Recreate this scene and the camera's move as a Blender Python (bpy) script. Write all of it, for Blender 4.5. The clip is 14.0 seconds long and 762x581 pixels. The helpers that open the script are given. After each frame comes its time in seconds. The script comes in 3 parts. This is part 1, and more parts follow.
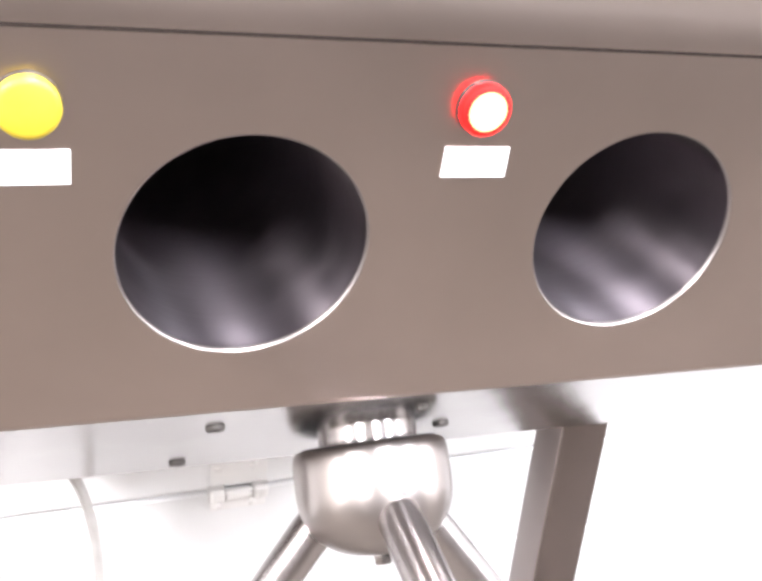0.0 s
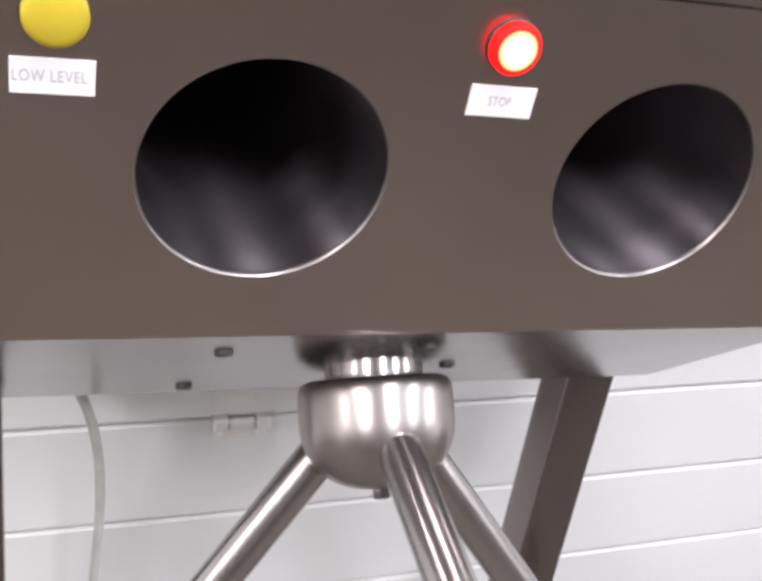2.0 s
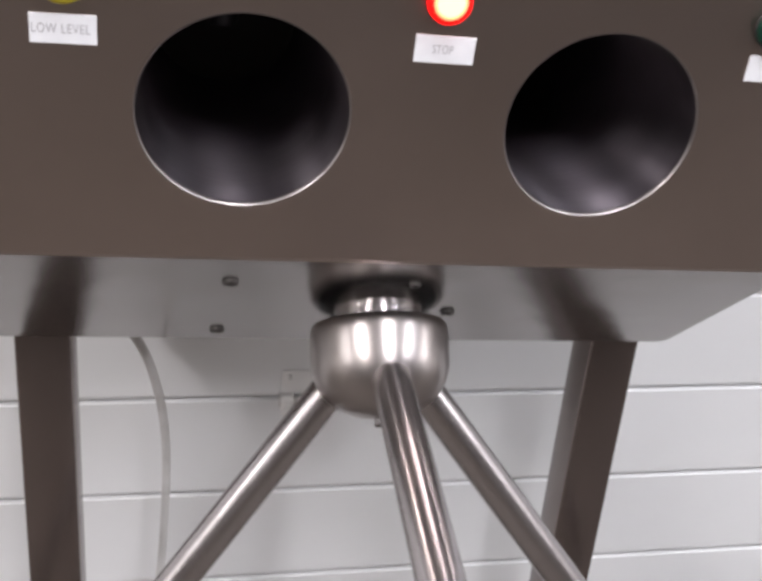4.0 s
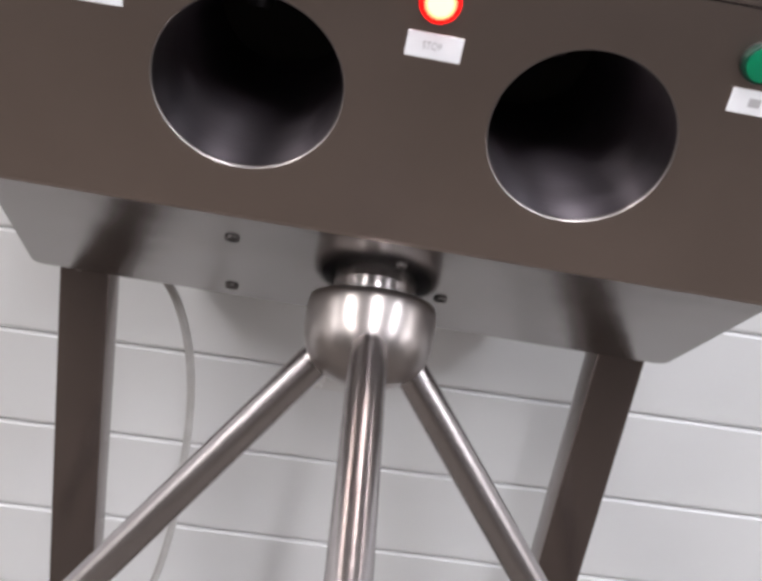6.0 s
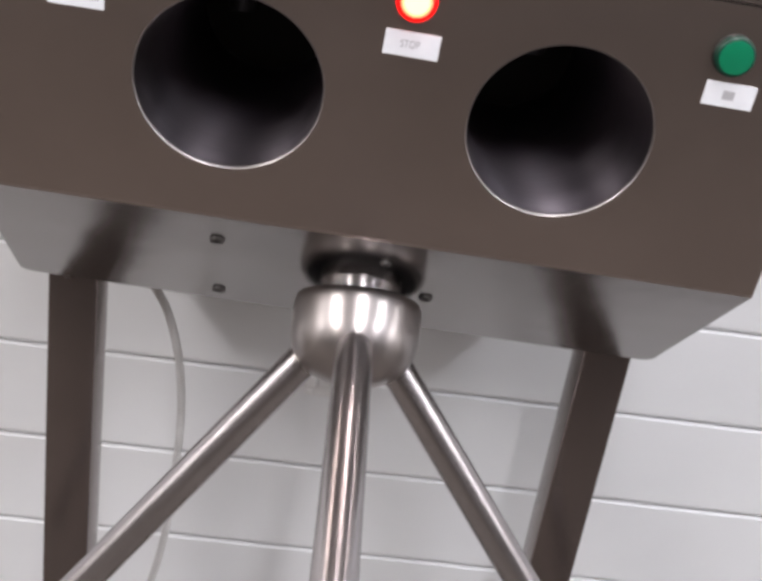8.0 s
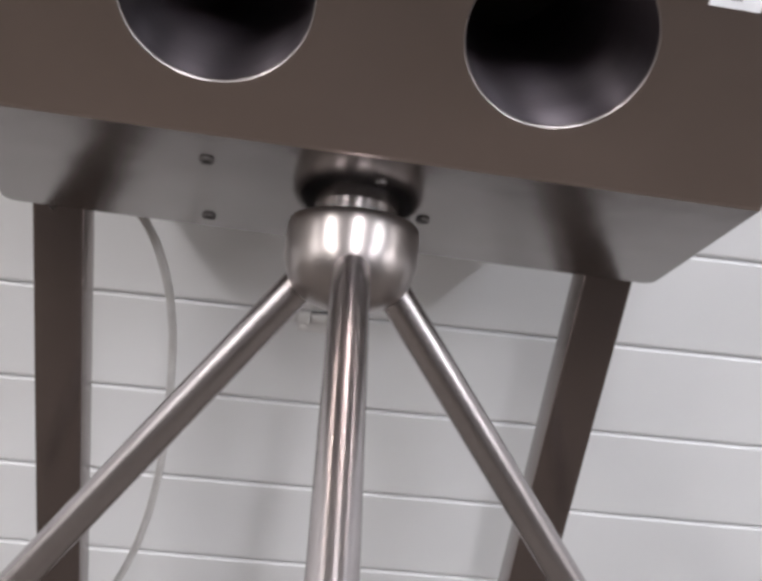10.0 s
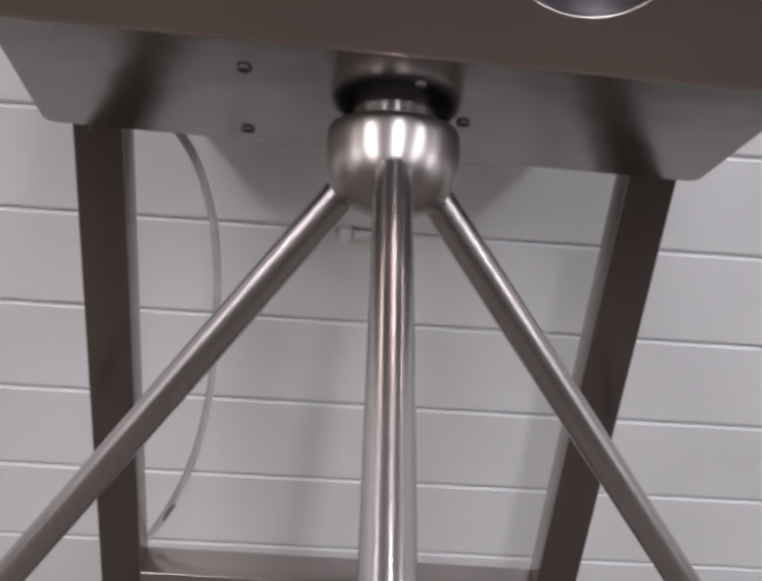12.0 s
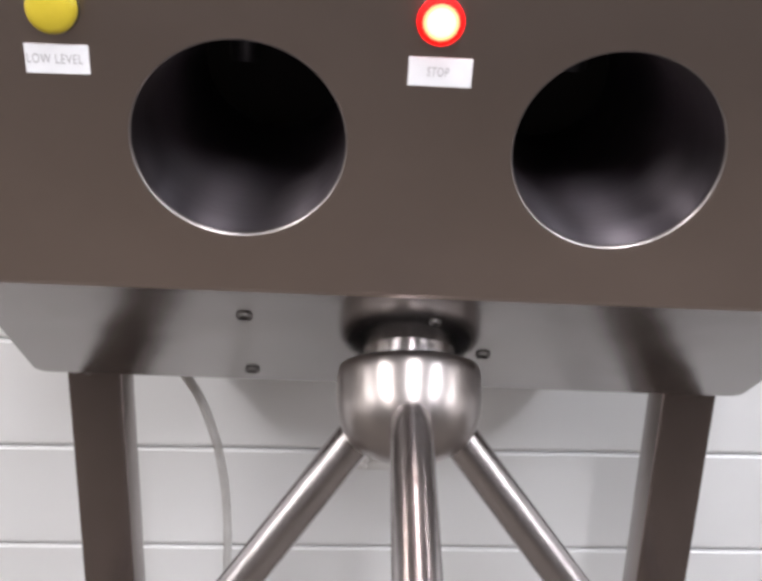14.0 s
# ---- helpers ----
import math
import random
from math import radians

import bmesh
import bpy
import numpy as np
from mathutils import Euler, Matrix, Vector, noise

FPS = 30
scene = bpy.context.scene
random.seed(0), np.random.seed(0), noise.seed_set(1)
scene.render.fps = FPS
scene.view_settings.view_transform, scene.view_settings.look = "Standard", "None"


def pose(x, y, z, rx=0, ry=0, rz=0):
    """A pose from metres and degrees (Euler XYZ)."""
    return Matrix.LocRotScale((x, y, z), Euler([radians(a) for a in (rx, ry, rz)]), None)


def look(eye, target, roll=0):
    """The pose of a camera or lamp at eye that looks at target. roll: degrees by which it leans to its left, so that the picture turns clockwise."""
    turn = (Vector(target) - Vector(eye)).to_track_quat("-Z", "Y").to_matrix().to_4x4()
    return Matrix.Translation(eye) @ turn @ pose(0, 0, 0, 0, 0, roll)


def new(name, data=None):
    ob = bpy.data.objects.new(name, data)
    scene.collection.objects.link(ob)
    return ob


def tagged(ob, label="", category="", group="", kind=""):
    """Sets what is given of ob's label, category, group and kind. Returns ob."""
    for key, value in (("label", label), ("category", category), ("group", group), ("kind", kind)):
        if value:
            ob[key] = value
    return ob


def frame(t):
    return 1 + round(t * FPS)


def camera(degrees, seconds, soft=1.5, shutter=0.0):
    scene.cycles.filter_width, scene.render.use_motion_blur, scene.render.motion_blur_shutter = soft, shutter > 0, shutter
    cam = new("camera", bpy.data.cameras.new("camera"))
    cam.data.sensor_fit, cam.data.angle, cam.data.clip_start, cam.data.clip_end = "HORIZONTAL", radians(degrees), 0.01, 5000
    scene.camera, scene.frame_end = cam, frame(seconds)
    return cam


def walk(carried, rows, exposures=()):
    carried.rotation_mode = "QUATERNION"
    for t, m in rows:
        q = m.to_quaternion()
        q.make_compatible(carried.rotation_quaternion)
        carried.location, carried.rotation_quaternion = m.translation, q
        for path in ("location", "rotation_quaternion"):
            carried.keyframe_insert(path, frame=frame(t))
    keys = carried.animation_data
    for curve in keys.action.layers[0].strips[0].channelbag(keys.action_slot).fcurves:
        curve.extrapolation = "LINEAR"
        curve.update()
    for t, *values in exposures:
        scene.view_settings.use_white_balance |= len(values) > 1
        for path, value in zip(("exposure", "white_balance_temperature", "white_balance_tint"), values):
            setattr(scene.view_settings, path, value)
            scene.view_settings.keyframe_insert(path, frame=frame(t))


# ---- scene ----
U = 0.62          # the housing's width, from which its small parts are proportioned
BASE = 1.080      # height of the housing's front bend above the floor


def w(x, y, z):
    """A place given in metres from the front bend."""
    return Vector((x, y, z + BASE))


# ---- camera ----
cam = camera(40.194, 14.0, soft=3.6, shutter=0.0)
PATH = [
    (0, -0.2157, -0.4962, 1.4071, -24.114, -5.502, -19.285),
    (0.2, -0.2187, -0.5004, 1.3988, -26.601, -5.910, -19.749),
    (0.4, -0.2214, -0.5043, 1.3911, -28.889, -6.286, -20.176),
    (0.5, -0.2216, -0.5046, 1.3904, -29.088, -6.319, -20.213),
    (1, -0.2268, -0.5068, 1.4002, -27.897, -8.503, -18.603),
    (1.5, -0.2210, -0.5044, 1.3996, -26.896, -8.443, -17.447),
    (2, -0.2184, -0.4985, 1.4003, -27.278, -8.608, -17.167),
    (2.5, -0.2108, -0.4979, 1.3975, -27.314, -8.240, -16.486),
    (3, -0.2025, -0.5098, 1.3840, -27.543, -7.613, -16.522),
    (3.2, -0.1986, -0.5356, 1.3757, -26.174, -5.995, -16.641),
    (5.3, -0.0106, -0.7307, 1.3821, -24.577, -8.861, 2.819),
    (5.5, -0.0154, -0.7255, 1.3907, -25.437, -8.453, 1.842),
    (6, -0.0144, -0.7195, 1.3878, -25.095, -9.224, 1.314),
    (6.5, -0.0114, -0.7316, 1.3827, -24.193, -8.304, 0.477),
    (7, -0.0067, -0.7320, 1.3869, -24.374, -8.173, 1.233),
    (7.5, -0.0025, -0.7333, 1.3844, -24.308, -8.143, 0.856),
    (7.7, -0.0035, -0.7340, 1.3818, -24.066, -8.415, 0.711),
    (9.8, 0.0035, -0.7144, 1.3554, -25.001, -8.251, 0.643),
    (10, -0.0061, -0.7204, 1.3436, -26.460, -7.878, -0.317),
    (10.5, 0.0017, -0.7294, 1.3079, -31.371, -6.669, 0.151),
    (11, 0.0026, -0.7430, 1.3011, -33.465, -6.197, 1.357),
    (11.5, -0.0114, -0.7380, 1.3133, -31.836, -5.285, 0.787),
    (12, -0.0098, -0.7326, 1.3219, -30.125, -5.020, 0.453),
    (12.5, -0.0100, -0.7219, 1.3352, -27.876, -5.613, 0.316),
    (13, -0.0078, -0.7061, 1.3496, -25.658, -5.733, 0.262),
    (13.5, -0.0076, -0.6888, 1.3484, -24.001, -5.564, 0.451),
    (14, -0.0098, -0.6424, 1.3469, -21.043, -1.847, 0.022),
]
walk(cam, [(t, pose(x, y, z, 90 + p, r, h)) for t, x, y, z, p, r, h in PATH],
     exposures=[(0.0, 1.65, 6500, 10), (0.2, 1.22, 6500, 10), (0.5, 0.48, 6500, 10), (0.75, 0.03, 6500, 11), (1.0, -0.18, 6500, 12), (1.5, 0.32, 6500, 12), (2.5, 0.32, 6500, 11),
                (3.0, -0.03, 6500, 11), (5.3, -0.08, 6500, 10), (7.7, -0.1, 6500, 11), (10.0, -0.2, 6500, 10), (10.5, -0.50, 6500, 16), (11.0, -0.40, 6500, 8), (11.5, -0.60, 6500, 14),
                (12.0, -0.56, 6500, 13), (12.5, -0.54, 6500, 16), (13.0, -0.20, 6500, 12), (14.0, 0.14, 6500, 10)])

# ---- light ----
world = bpy.data.worlds.new("world")
scene.world = world
world.use_nodes = True
world.node_tree.nodes["Background"].inputs[0].default_value = (0.9, 0.95, 1.0, 1)
world.node_tree.nodes["Background"].inputs[1].default_value = 0.02
CEILING = 2.75
LAMPS = [(-1.75, -1.35, 0.23, (0.985, 0.957, 0.965), 1.0), (0.2, -1.35, 0.14, (0.962, 0.955, 1.008), 1.0),
         (1.75, -1.35, 0.135, (0.925, 0.957, 1.04), 1.0),
         (-5.1, -1.7, 0.42, (0.985, 0.957, 0.965), 0.8), (5.1, -1.7, 0.46, (0.962, 0.955, 1.0), 0.8)]      # the luminaires' middles on the ceiling, their widths, tints and powers
LAMP_LONG = 2.1
for lx, ly, wide, tint, power in LAMPS:
    light = bpy.data.lights.new("ceiling_lamp_light", "AREA")
    light.shape, light.size, light.size_y = "RECTANGLE", wide - 0.03, LAMP_LONG - 0.03
    light.energy, light.color = 335 * wide * power, tint
    ob = new("ceiling_lamp_light", light)
    ob.matrix_world = look((lx, ly, CEILING - 0.075), (lx, ly, 0))


# ---- materials ----
def material(name, colour, rough=0.5, metal=0.0):
    m = bpy.data.materials.new(name)
    m.use_nodes = True
    b = m.node_tree.nodes["Principled BSDF"]
    b.inputs["Base Color"].default_value = (*colour, 1)
    b.inputs["Roughness"].default_value = rough
    b.inputs["Metallic"].default_value = metal
    return m, m.node_tree, b


def noise_node(tree, scale, stretch=(1, 1, 1), detail=4.0, coords="Object"):
    tc = tree.nodes.new("ShaderNodeTexCoord")
    mp = tree.nodes.new("ShaderNodeMapping")
    mp.inputs["Scale"].default_value = stretch
    n = tree.nodes.new("ShaderNodeTexNoise")
    n.inputs["Scale"].default_value = scale
    n.inputs["Detail"].default_value = detail
    tree.links.new(tc.outputs[coords], mp.inputs["Vector"])
    tree.links.new(mp.outputs["Vector"], n.inputs["Vector"])
    return n.outputs["Fac"]


def ranged(tree, value, low, high, a=0.3, b=0.7):
    r = tree.nodes.new("ShaderNodeMapRange")
    r.inputs["From Min"].default_value, r.inputs["From Max"].default_value = a, b
    r.inputs["To Min"].default_value, r.inputs["To Max"].default_value = low, high
    tree.links.new(value, r.inputs["Value"])
    return r.outputs["Result"]


def blended(tree, value, c1, c2):
    x = tree.nodes.new("ShaderNodeMix")
    x.data_type = "RGBA"
    x.inputs[6].default_value, x.inputs[7].default_value = (*c1, 1), (*c2, 1)
    tree.links.new(value, x.inputs[0])
    return x.outputs[2]


def bumped(tree, bsdf, value, strength, distance=0.001):
    n = tree.nodes.new("ShaderNodeBump")
    n.inputs["Strength"].default_value, n.inputs["Distance"].default_value = strength, distance
    tree.links.new(value, n.inputs["Height"])
    tree.links.new(n.outputs["Normal"], bsdf.inputs["Normal"])


def steel(name, colour, rough, grain, spread=0.08, bump=0.05, stain=0.06, turned=0.0, axis="Z", dents=0.0):
    """Brushed stainless steel: fine lines along the short side of grain, soft stains over it."""
    m, tree, b = material(name, colour, rough, 1.0)
    lines = noise_node(tree, 260, grain, 3)
    clouds = noise_node(tree, 5, (1, 1, 1), 5)
    r = tree.nodes.new("ShaderNodeMath")
    r.operation = "ADD"
    tree.links.new(ranged(tree, lines, rough - spread, rough + spread), r.inputs[0])
    tree.links.new(ranged(tree, clouds, -stain, stain), r.inputs[1])
    tree.links.new(r.outputs[0], b.inputs["Roughness"])
    dark = tuple(c * 0.86 for c in colour)
    tree.links.new(blended(tree, ranged(tree, clouds, 0, 1), dark, colour), b.inputs["Base Color"])
    if turned:
        # polished round the axis: reflections are drawn out along it
        tangent = tree.nodes.new("ShaderNodeTangent")
        tangent.direction_type, tangent.axis = "RADIAL", axis
        tree.links.new(tangent.outputs["Tangent"], b.inputs["Tangent"])
        b.inputs["Anisotropic"].default_value, b.inputs["Anisotropic Rotation"].default_value = turned, 0.25
    if dents:
        # the sheet is not quite flat
        bumped(tree, b, noise_node(tree, 9, (1, 1, 1), 2), dents, 0.004)
    elif bump:
        bumped(tree, b, lines, bump, 0.0004)
    return m


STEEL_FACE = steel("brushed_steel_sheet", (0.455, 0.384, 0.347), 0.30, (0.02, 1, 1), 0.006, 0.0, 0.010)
# the front's sheet steel, darker: the underside's shade is put into the colour
STEEL_UNDER_SHADE = steel("shaded_steel_underside", (0.29, 0.265, 0.256), 0.20, (0.02, 1, 1), 0.006, 0.0, 0.03, dents=0.35)
# leg steel toned down: the dim surroundings it mirrors are in the colour
STEEL_LEG = steel("dimmed_brushed_steel", (0.275, 0.235, 0.224), 0.24, (1, 1, 0.02), 0.002, 0.0, 0.008)
# the same tube steel, lighter: the wall's reflection is put into the colour
STEEL_BAR = steel("lit_steel_crossbar", (0.54, 0.485, 0.465), 0.29, (0.02, 1, 1), 0.004, 0.0, 0.012)
STEEL_ARM = steel("polished_steel_tube", (0.50, 0.466, 0.466), 0.255, (0.03, 0.03, 1), 0.003, 0.0, 0.008, 0.80)
STEEL_HUB = steel("spun_steel", (0.44, 0.402, 0.386), 0.33, (0.03, 0.03, 1), 0.006, 0.0, 0.015, 0.35)
STEEL_RING = steel("turned_steel", (0.43, 0.40, 0.395), 0.21, (0.03, 0.03, 1), 0.01, 0.002, 0.01)
# pipe steel darkened: shade inside the openings is part of this colour
STEEL_PORT = steel("shaded_steel_pipe", (0.195, 0.170, 0.188), 0.37, (0.03, 1, 0.03), 0.03, 0.002, 0.13, 0.87, "Y")
STEEL_RIM = steel("polished_steel_rim", (0.345, 0.317, 0.308), 0.37, (1, 1, 1), 0.03, 0.01, 0.03)
# near-black end plates: the depth's shade is put into the colour
PORT_SHADE, _, _ = material("shaded_end_plate", (0.045, 0.039, 0.037), 0.6)
NOZZLE, _, _ = material("black_nozzle_plastic", (0.012, 0.012, 0.013), 0.45)
# black for the shade on top of the hub
HUB_SHADE, _, _ = material("hub_top_shade", (0.02, 0.018, 0.019), 0.6)
SCREW = steel("zinc_screw", (0.15, 0.14, 0.135), 0.45, (1, 1, 1))
SOCKET, _, _ = material("screw_recess", (0.03, 0.028, 0.027), 0.6)

WHITE, tree, b = material("white_painted_board", (0.78, 0.78, 0.77), 0.42)
stain = noise_node(tree, 2.2, (0.5, 1, 1), 6)
grain = noise_node(tree, 60, (0.06, 1, 1), 4)
tree.links.new(blended(tree, ranged(tree, stain, 0, 1), (0.70, 0.702, 0.70), (0.785, 0.79, 0.795)), b.inputs["Base Color"])
tree.links.new(ranged(tree, stain, 0.48, 0.62), b.inputs["Roughness"])
bumped(tree, b, grain, 0.10, 0.0008)

PLAIN, tree, b = material("white_plaster", (0.70, 0.69, 0.67), 0.7)
tree.links.new(blended(tree, ranged(tree, noise_node(tree, 1.7, detail=6), 0, 1), (0.74, 0.73, 0.715), (0.81, 0.80, 0.785)), b.inputs["Base Color"])
bumped(tree, b, noise_node(tree, 90), 0.12, 0.001)

FLOOR, tree, b = material("grey_brown_resin_floor", (0.2, 0.18, 0.16), 0.45)
speck = noise_node(tree, 220, detail=2)
patch = noise_node(tree, 1.6, detail=5)
mixed = tree.nodes.new("ShaderNodeMath")
mixed.operation = "MULTIPLY_ADD"
tree.links.new(speck, mixed.inputs[0])
mixed.inputs[1].default_value = 0.5
tree.links.new(patch, mixed.inputs[2])
tree.links.new(blended(tree, ranged(tree, mixed.outputs[0], 0, 1, 0.5, 1.0), (0.085, 0.073, 0.063), (0.140, 0.124, 0.110)), b.inputs["Base Color"])
tree.links.new(ranged(tree, patch, 0.52, 0.68), b.inputs["Roughness"])
b.inputs["Specular IOR Level"].default_value = 0.3
bumped(tree, b, speck, 0.15, 0.0006)

GREY_TRIM, tree, b = material("grey_trim", (0.36, 0.35, 0.335), 0.5)
tree.links.new(blended(tree, ranged(tree, noise_node(tree, 9, (0.4, 1, 1), 5), 0, 1), (0.30, 0.29, 0.275), (0.38, 0.37, 0.355)), b.inputs["Base Color"])
BLACK, tree, b = material("black_skirting", (0.012, 0.012, 0.014), 0.55)
tree.links.new(ranged(tree, noise_node(tree, 14), 0.45, 0.65), b.inputs["Roughness"])
CABLE, tree, b = material("off_white_cable_sheath", (0.60, 0.59, 0.575), 0.5)
tree.links.new(blended(tree, ranged(tree, noise_node(tree, 30), 0, 1), (0.52, 0.51, 0.495), (0.64, 0.63, 0.615)), b.inputs["Base Color"])
CLIP, tree, b = material("white_clip_plastic", (0.76, 0.75, 0.735), 0.45)
# grey of the shadow lines beside the knuckles
GAP_SHADE, _, _ = material("gap_shade_grey", (0.52, 0.51, 0.50), 0.5)
TAPE_DARK, _, _ = material("dark_grey_tape", (0.20, 0.18, 0.17), 0.5)
TAPE, tree, b = material("white_label_tape", (0.80, 0.80, 0.82), 0.4)
tree.links.new(blended(tree, ranged(tree, noise_node(tree, 40), 0, 1), (0.74, 0.74, 0.76), (0.82, 0.82, 0.84)), b.inputs["Base Color"])
INK, _, _ = material("faded_grey_print", (0.42, 0.41, 0.42), 0.6)
YELLOW, tree, b = material("yellow_lens", (0.62, 0.47, 0.03), 0.4)
tree.links.new(blended(tree, ranged(tree, noise_node(tree, 50), 0, 1), (0.46, 0.36, 0.02), (0.56, 0.43, 0.035)), b.inputs["Base Color"])
GREEN, _, _ = material("green_lens", (0.0, 0.17, 0.075), 0.35)
DARK_GREEN, _, _ = material("dark_green_collar", (0.0, 0.035, 0.02), 0.4)
BEZEL, _, _ = material("dark_lamp_collar", (0.035, 0.03, 0.03), 0.4)
RED, _, b = material("red_lens", (0.6, 0.004, 0.004), 0.5)
b.inputs["Specular IOR Level"].default_value = 0.15
b.inputs["Emission Color"].default_value, b.inputs["Emission Strength"].default_value = (1.0, 0.006, 0.005, 1), 1.9
RED_CORE, _, b = material("lit_lens_core", (0.9, 0.2, 0.1), 0.3)
b.inputs["Emission Color"].default_value, b.inputs["Emission Strength"].default_value = (1.0, 0.33, 0.14, 1), 1.7
RED_HOT, _, b = material("lit_lens_middle", (0.9, 0.4, 0.2), 0.3)
b.inputs["Emission Color"].default_value, b.inputs["Emission Strength"].default_value = (1.0, 0.60, 0.34, 1), 2.0
# unseen wall behind the eye, darkened so the steel mirrors dim surroundings
SOUTH, tree, b = material("dimmed_unseen_wall", (0.21, 0.185, 0.17), 0.7)
tree.links.new(blended(tree, ranged(tree, noise_node(tree, 1.3, detail=6), 0, 1), (0.065, 0.056, 0.050), (0.088, 0.077, 0.069)), b.inputs["Base Color"])
DIFFUSER = {}
for power in sorted({lamp[4] for lamp in LAMPS}):
    DIFFUSER[power], _, b = material("lit_diffuser", (0.9, 0.9, 0.9), 0.5)
    b.inputs["Emission Color"].default_value, b.inputs["Emission Strength"].default_value = (1.0, 0.955, 1.0, 1), 8.3 * power
LAMP_BODY, _, _ = material("white_lamp_enamel", (0.75, 0.75, 0.74), 0.4)


# ---- mesh helpers ----
def part(name, bm, mat, parent=None, label="", smooth=None):
    """Links a bmesh as one mesh object, under parent if there is one. smooth: the angle up to which edges are soft."""
    bmesh.ops.recalc_face_normals(bm, faces=bm.faces)
    me = bpy.data.meshes.new(name)
    bm.to_mesh(me)
    bm.free()
    for m in (mat if isinstance(mat, (list, tuple)) else [mat]):
        me.materials.append(m)
    if smooth:
        for p in me.polygons:
            p.use_smooth = True
        me.set_sharp_from_angle(angle=radians(smooth))
    ob = new(name, me)
    if parent:
        ob.parent = parent
    if label:
        tagged(ob, label)
    return ob


def box(lo, hi, bevel=0.0, segments=2, bm=None):
    bm = bm or bmesh.new()
    vs = [bm.verts.new((x, y, z)) for x in (lo[0], hi[0]) for y in (lo[1], hi[1]) for z in (lo[2], hi[2])]
    fs = [bm.faces.new([vs[i] for i in q]) for q in ((0, 1, 3, 2), (4, 6, 7, 5), (0, 4, 5, 1), (2, 3, 7, 6), (0, 2, 6, 4), (1, 5, 7, 3))]
    if bevel:
        bmesh.ops.recalc_face_normals(bm, faces=bm.faces)
        bmesh.ops.bevel(bm, geom=list({e for f in fs for e in f.edges}), offset=bevel, segments=segments, affect="EDGES", profile=0.5)
    return bm


def lathe(profile, m=Matrix(), n=64, bm=None):
    """Turns a profile of (radius, height) round z, then lays it by m. A radius of 0 closes an end."""
    bm = bm or bmesh.new()
    rings = []
    for r, h in profile:
        if r == 0:
            rings.append([bm.verts.new(m @ Vector((0, 0, h)))])
        else:
            rings.append([bm.verts.new(m @ Vector((r * math.cos(2 * math.pi * i / n), r * math.sin(2 * math.pi * i / n), h))) for i in range(n)])
    for a, c in zip(rings, rings[1:]):
        for i in range(n):
            j = (i + 1) % n
            q = [a[i % len(a)], a[j % len(a)], c[j % len(c)], c[i % len(c)]]
            q = [v for k, v in enumerate(q) if v not in q[:k]]
            if len(q) > 2:
                bm.faces.new(q)
    return bm


def along(origin, way, side=(1, 0, 0)):
    """A pose at origin whose z runs along way."""
    z = Vector(way).normalized()
    x = (Vector(side) - z * z.dot(Vector(side))).normalized()
    y = z.cross(x)
    return Matrix(((x.x, y.x, z.x, origin[0]), (x.y, y.y, z.y, origin[1]), (x.z, y.z, z.z, origin[2]), (0, 0, 0, 1)))


def sheet(profile, x0, x1, thick, taper=(0, 0)):
    """A folded sheet: a line of (y, z) drawn out from x0 to x1, with a thickness on the side to the right of its way."""
    bm = bmesh.new()
    pts = [Vector(p) for p in profile]
    inner = []
    for i, p in enumerate(pts):
        d = (pts[min(i + 1, len(pts) - 1)] - pts[max(i - 1, 0)]).normalized()
        inner.append(p + Vector((d.y, -d.x)) * thick)
    k = len(pts) - 1
    rows = [[bm.verts.new((x + (s * i / k), q.x, q.y)) for i, q in enumerate(line)] for x, s, line in
            ((x0, taper[0], pts), (x1, taper[1], pts), (x0, taper[0], inner), (x1, taper[1], inner))]
    a, c, d, e = rows
    for i in range(k):
        bm.faces.new((a[i], a[i + 1], c[i + 1], c[i]))
        bm.faces.new((d[i], e[i], e[i + 1], d[i + 1]))
        bm.faces.new((a[i], d[i], d[i + 1], a[i + 1]))
        bm.faces.new((c[i], c[i + 1], e[i + 1], e[i]))
    bm.faces.new((a[0], c[0], e[0], d[0]))
    bm.faces.new((a[k], d[k], e[k], c[k]))
    return bm


def smooth_line(points, steps=10):
    """A soft curve through points."""
    pts = [Vector(p) for p in points]
    pts = [pts[0] * 2 - pts[1]] + pts + [pts[-1] * 2 - pts[-2]]
    out = []
    for i in range(1, len(pts) - 2):
        p0, p1, p2, p3 = pts[i - 1:i + 3]
        for k in range(steps):
            s = k / steps
            out.append(0.5 * (2 * p1 + (p2 - p0) * s + (2 * p0 - 5 * p1 + 4 * p2 - p3) * s * s + (3 * p1 - p0 - 3 * p2 + p3) * s ** 3))
    return out + [pts[-2]]


def hose(points, radius, n=12):
    bm = bmesh.new()
    rings = []
    side = Vector((0.3, 1, 0.2))
    for i, p in enumerate(points):
        d = (points[min(i + 1, len(points) - 1)] - points[max(i - 1, 0)]).normalized()
        m = along(p, d, side)
        side = m.to_3x3() @ Vector((1, 0, 0))
        rings.append([bm.verts.new(m @ Vector((radius * math.cos(2 * math.pi * k / n), radius * math.sin(2 * math.pi * k / n), 0))) for k in range(n)])
    for a, c in zip(rings, rings[1:]):
        for k in range(n):
            bm.faces.new((a[k], a[(k + 1) % n], c[(k + 1) % n], c[k]))
    bm.faces.new(rings[0][::-1])
    bm.faces.new(rings[-1])
    return bm


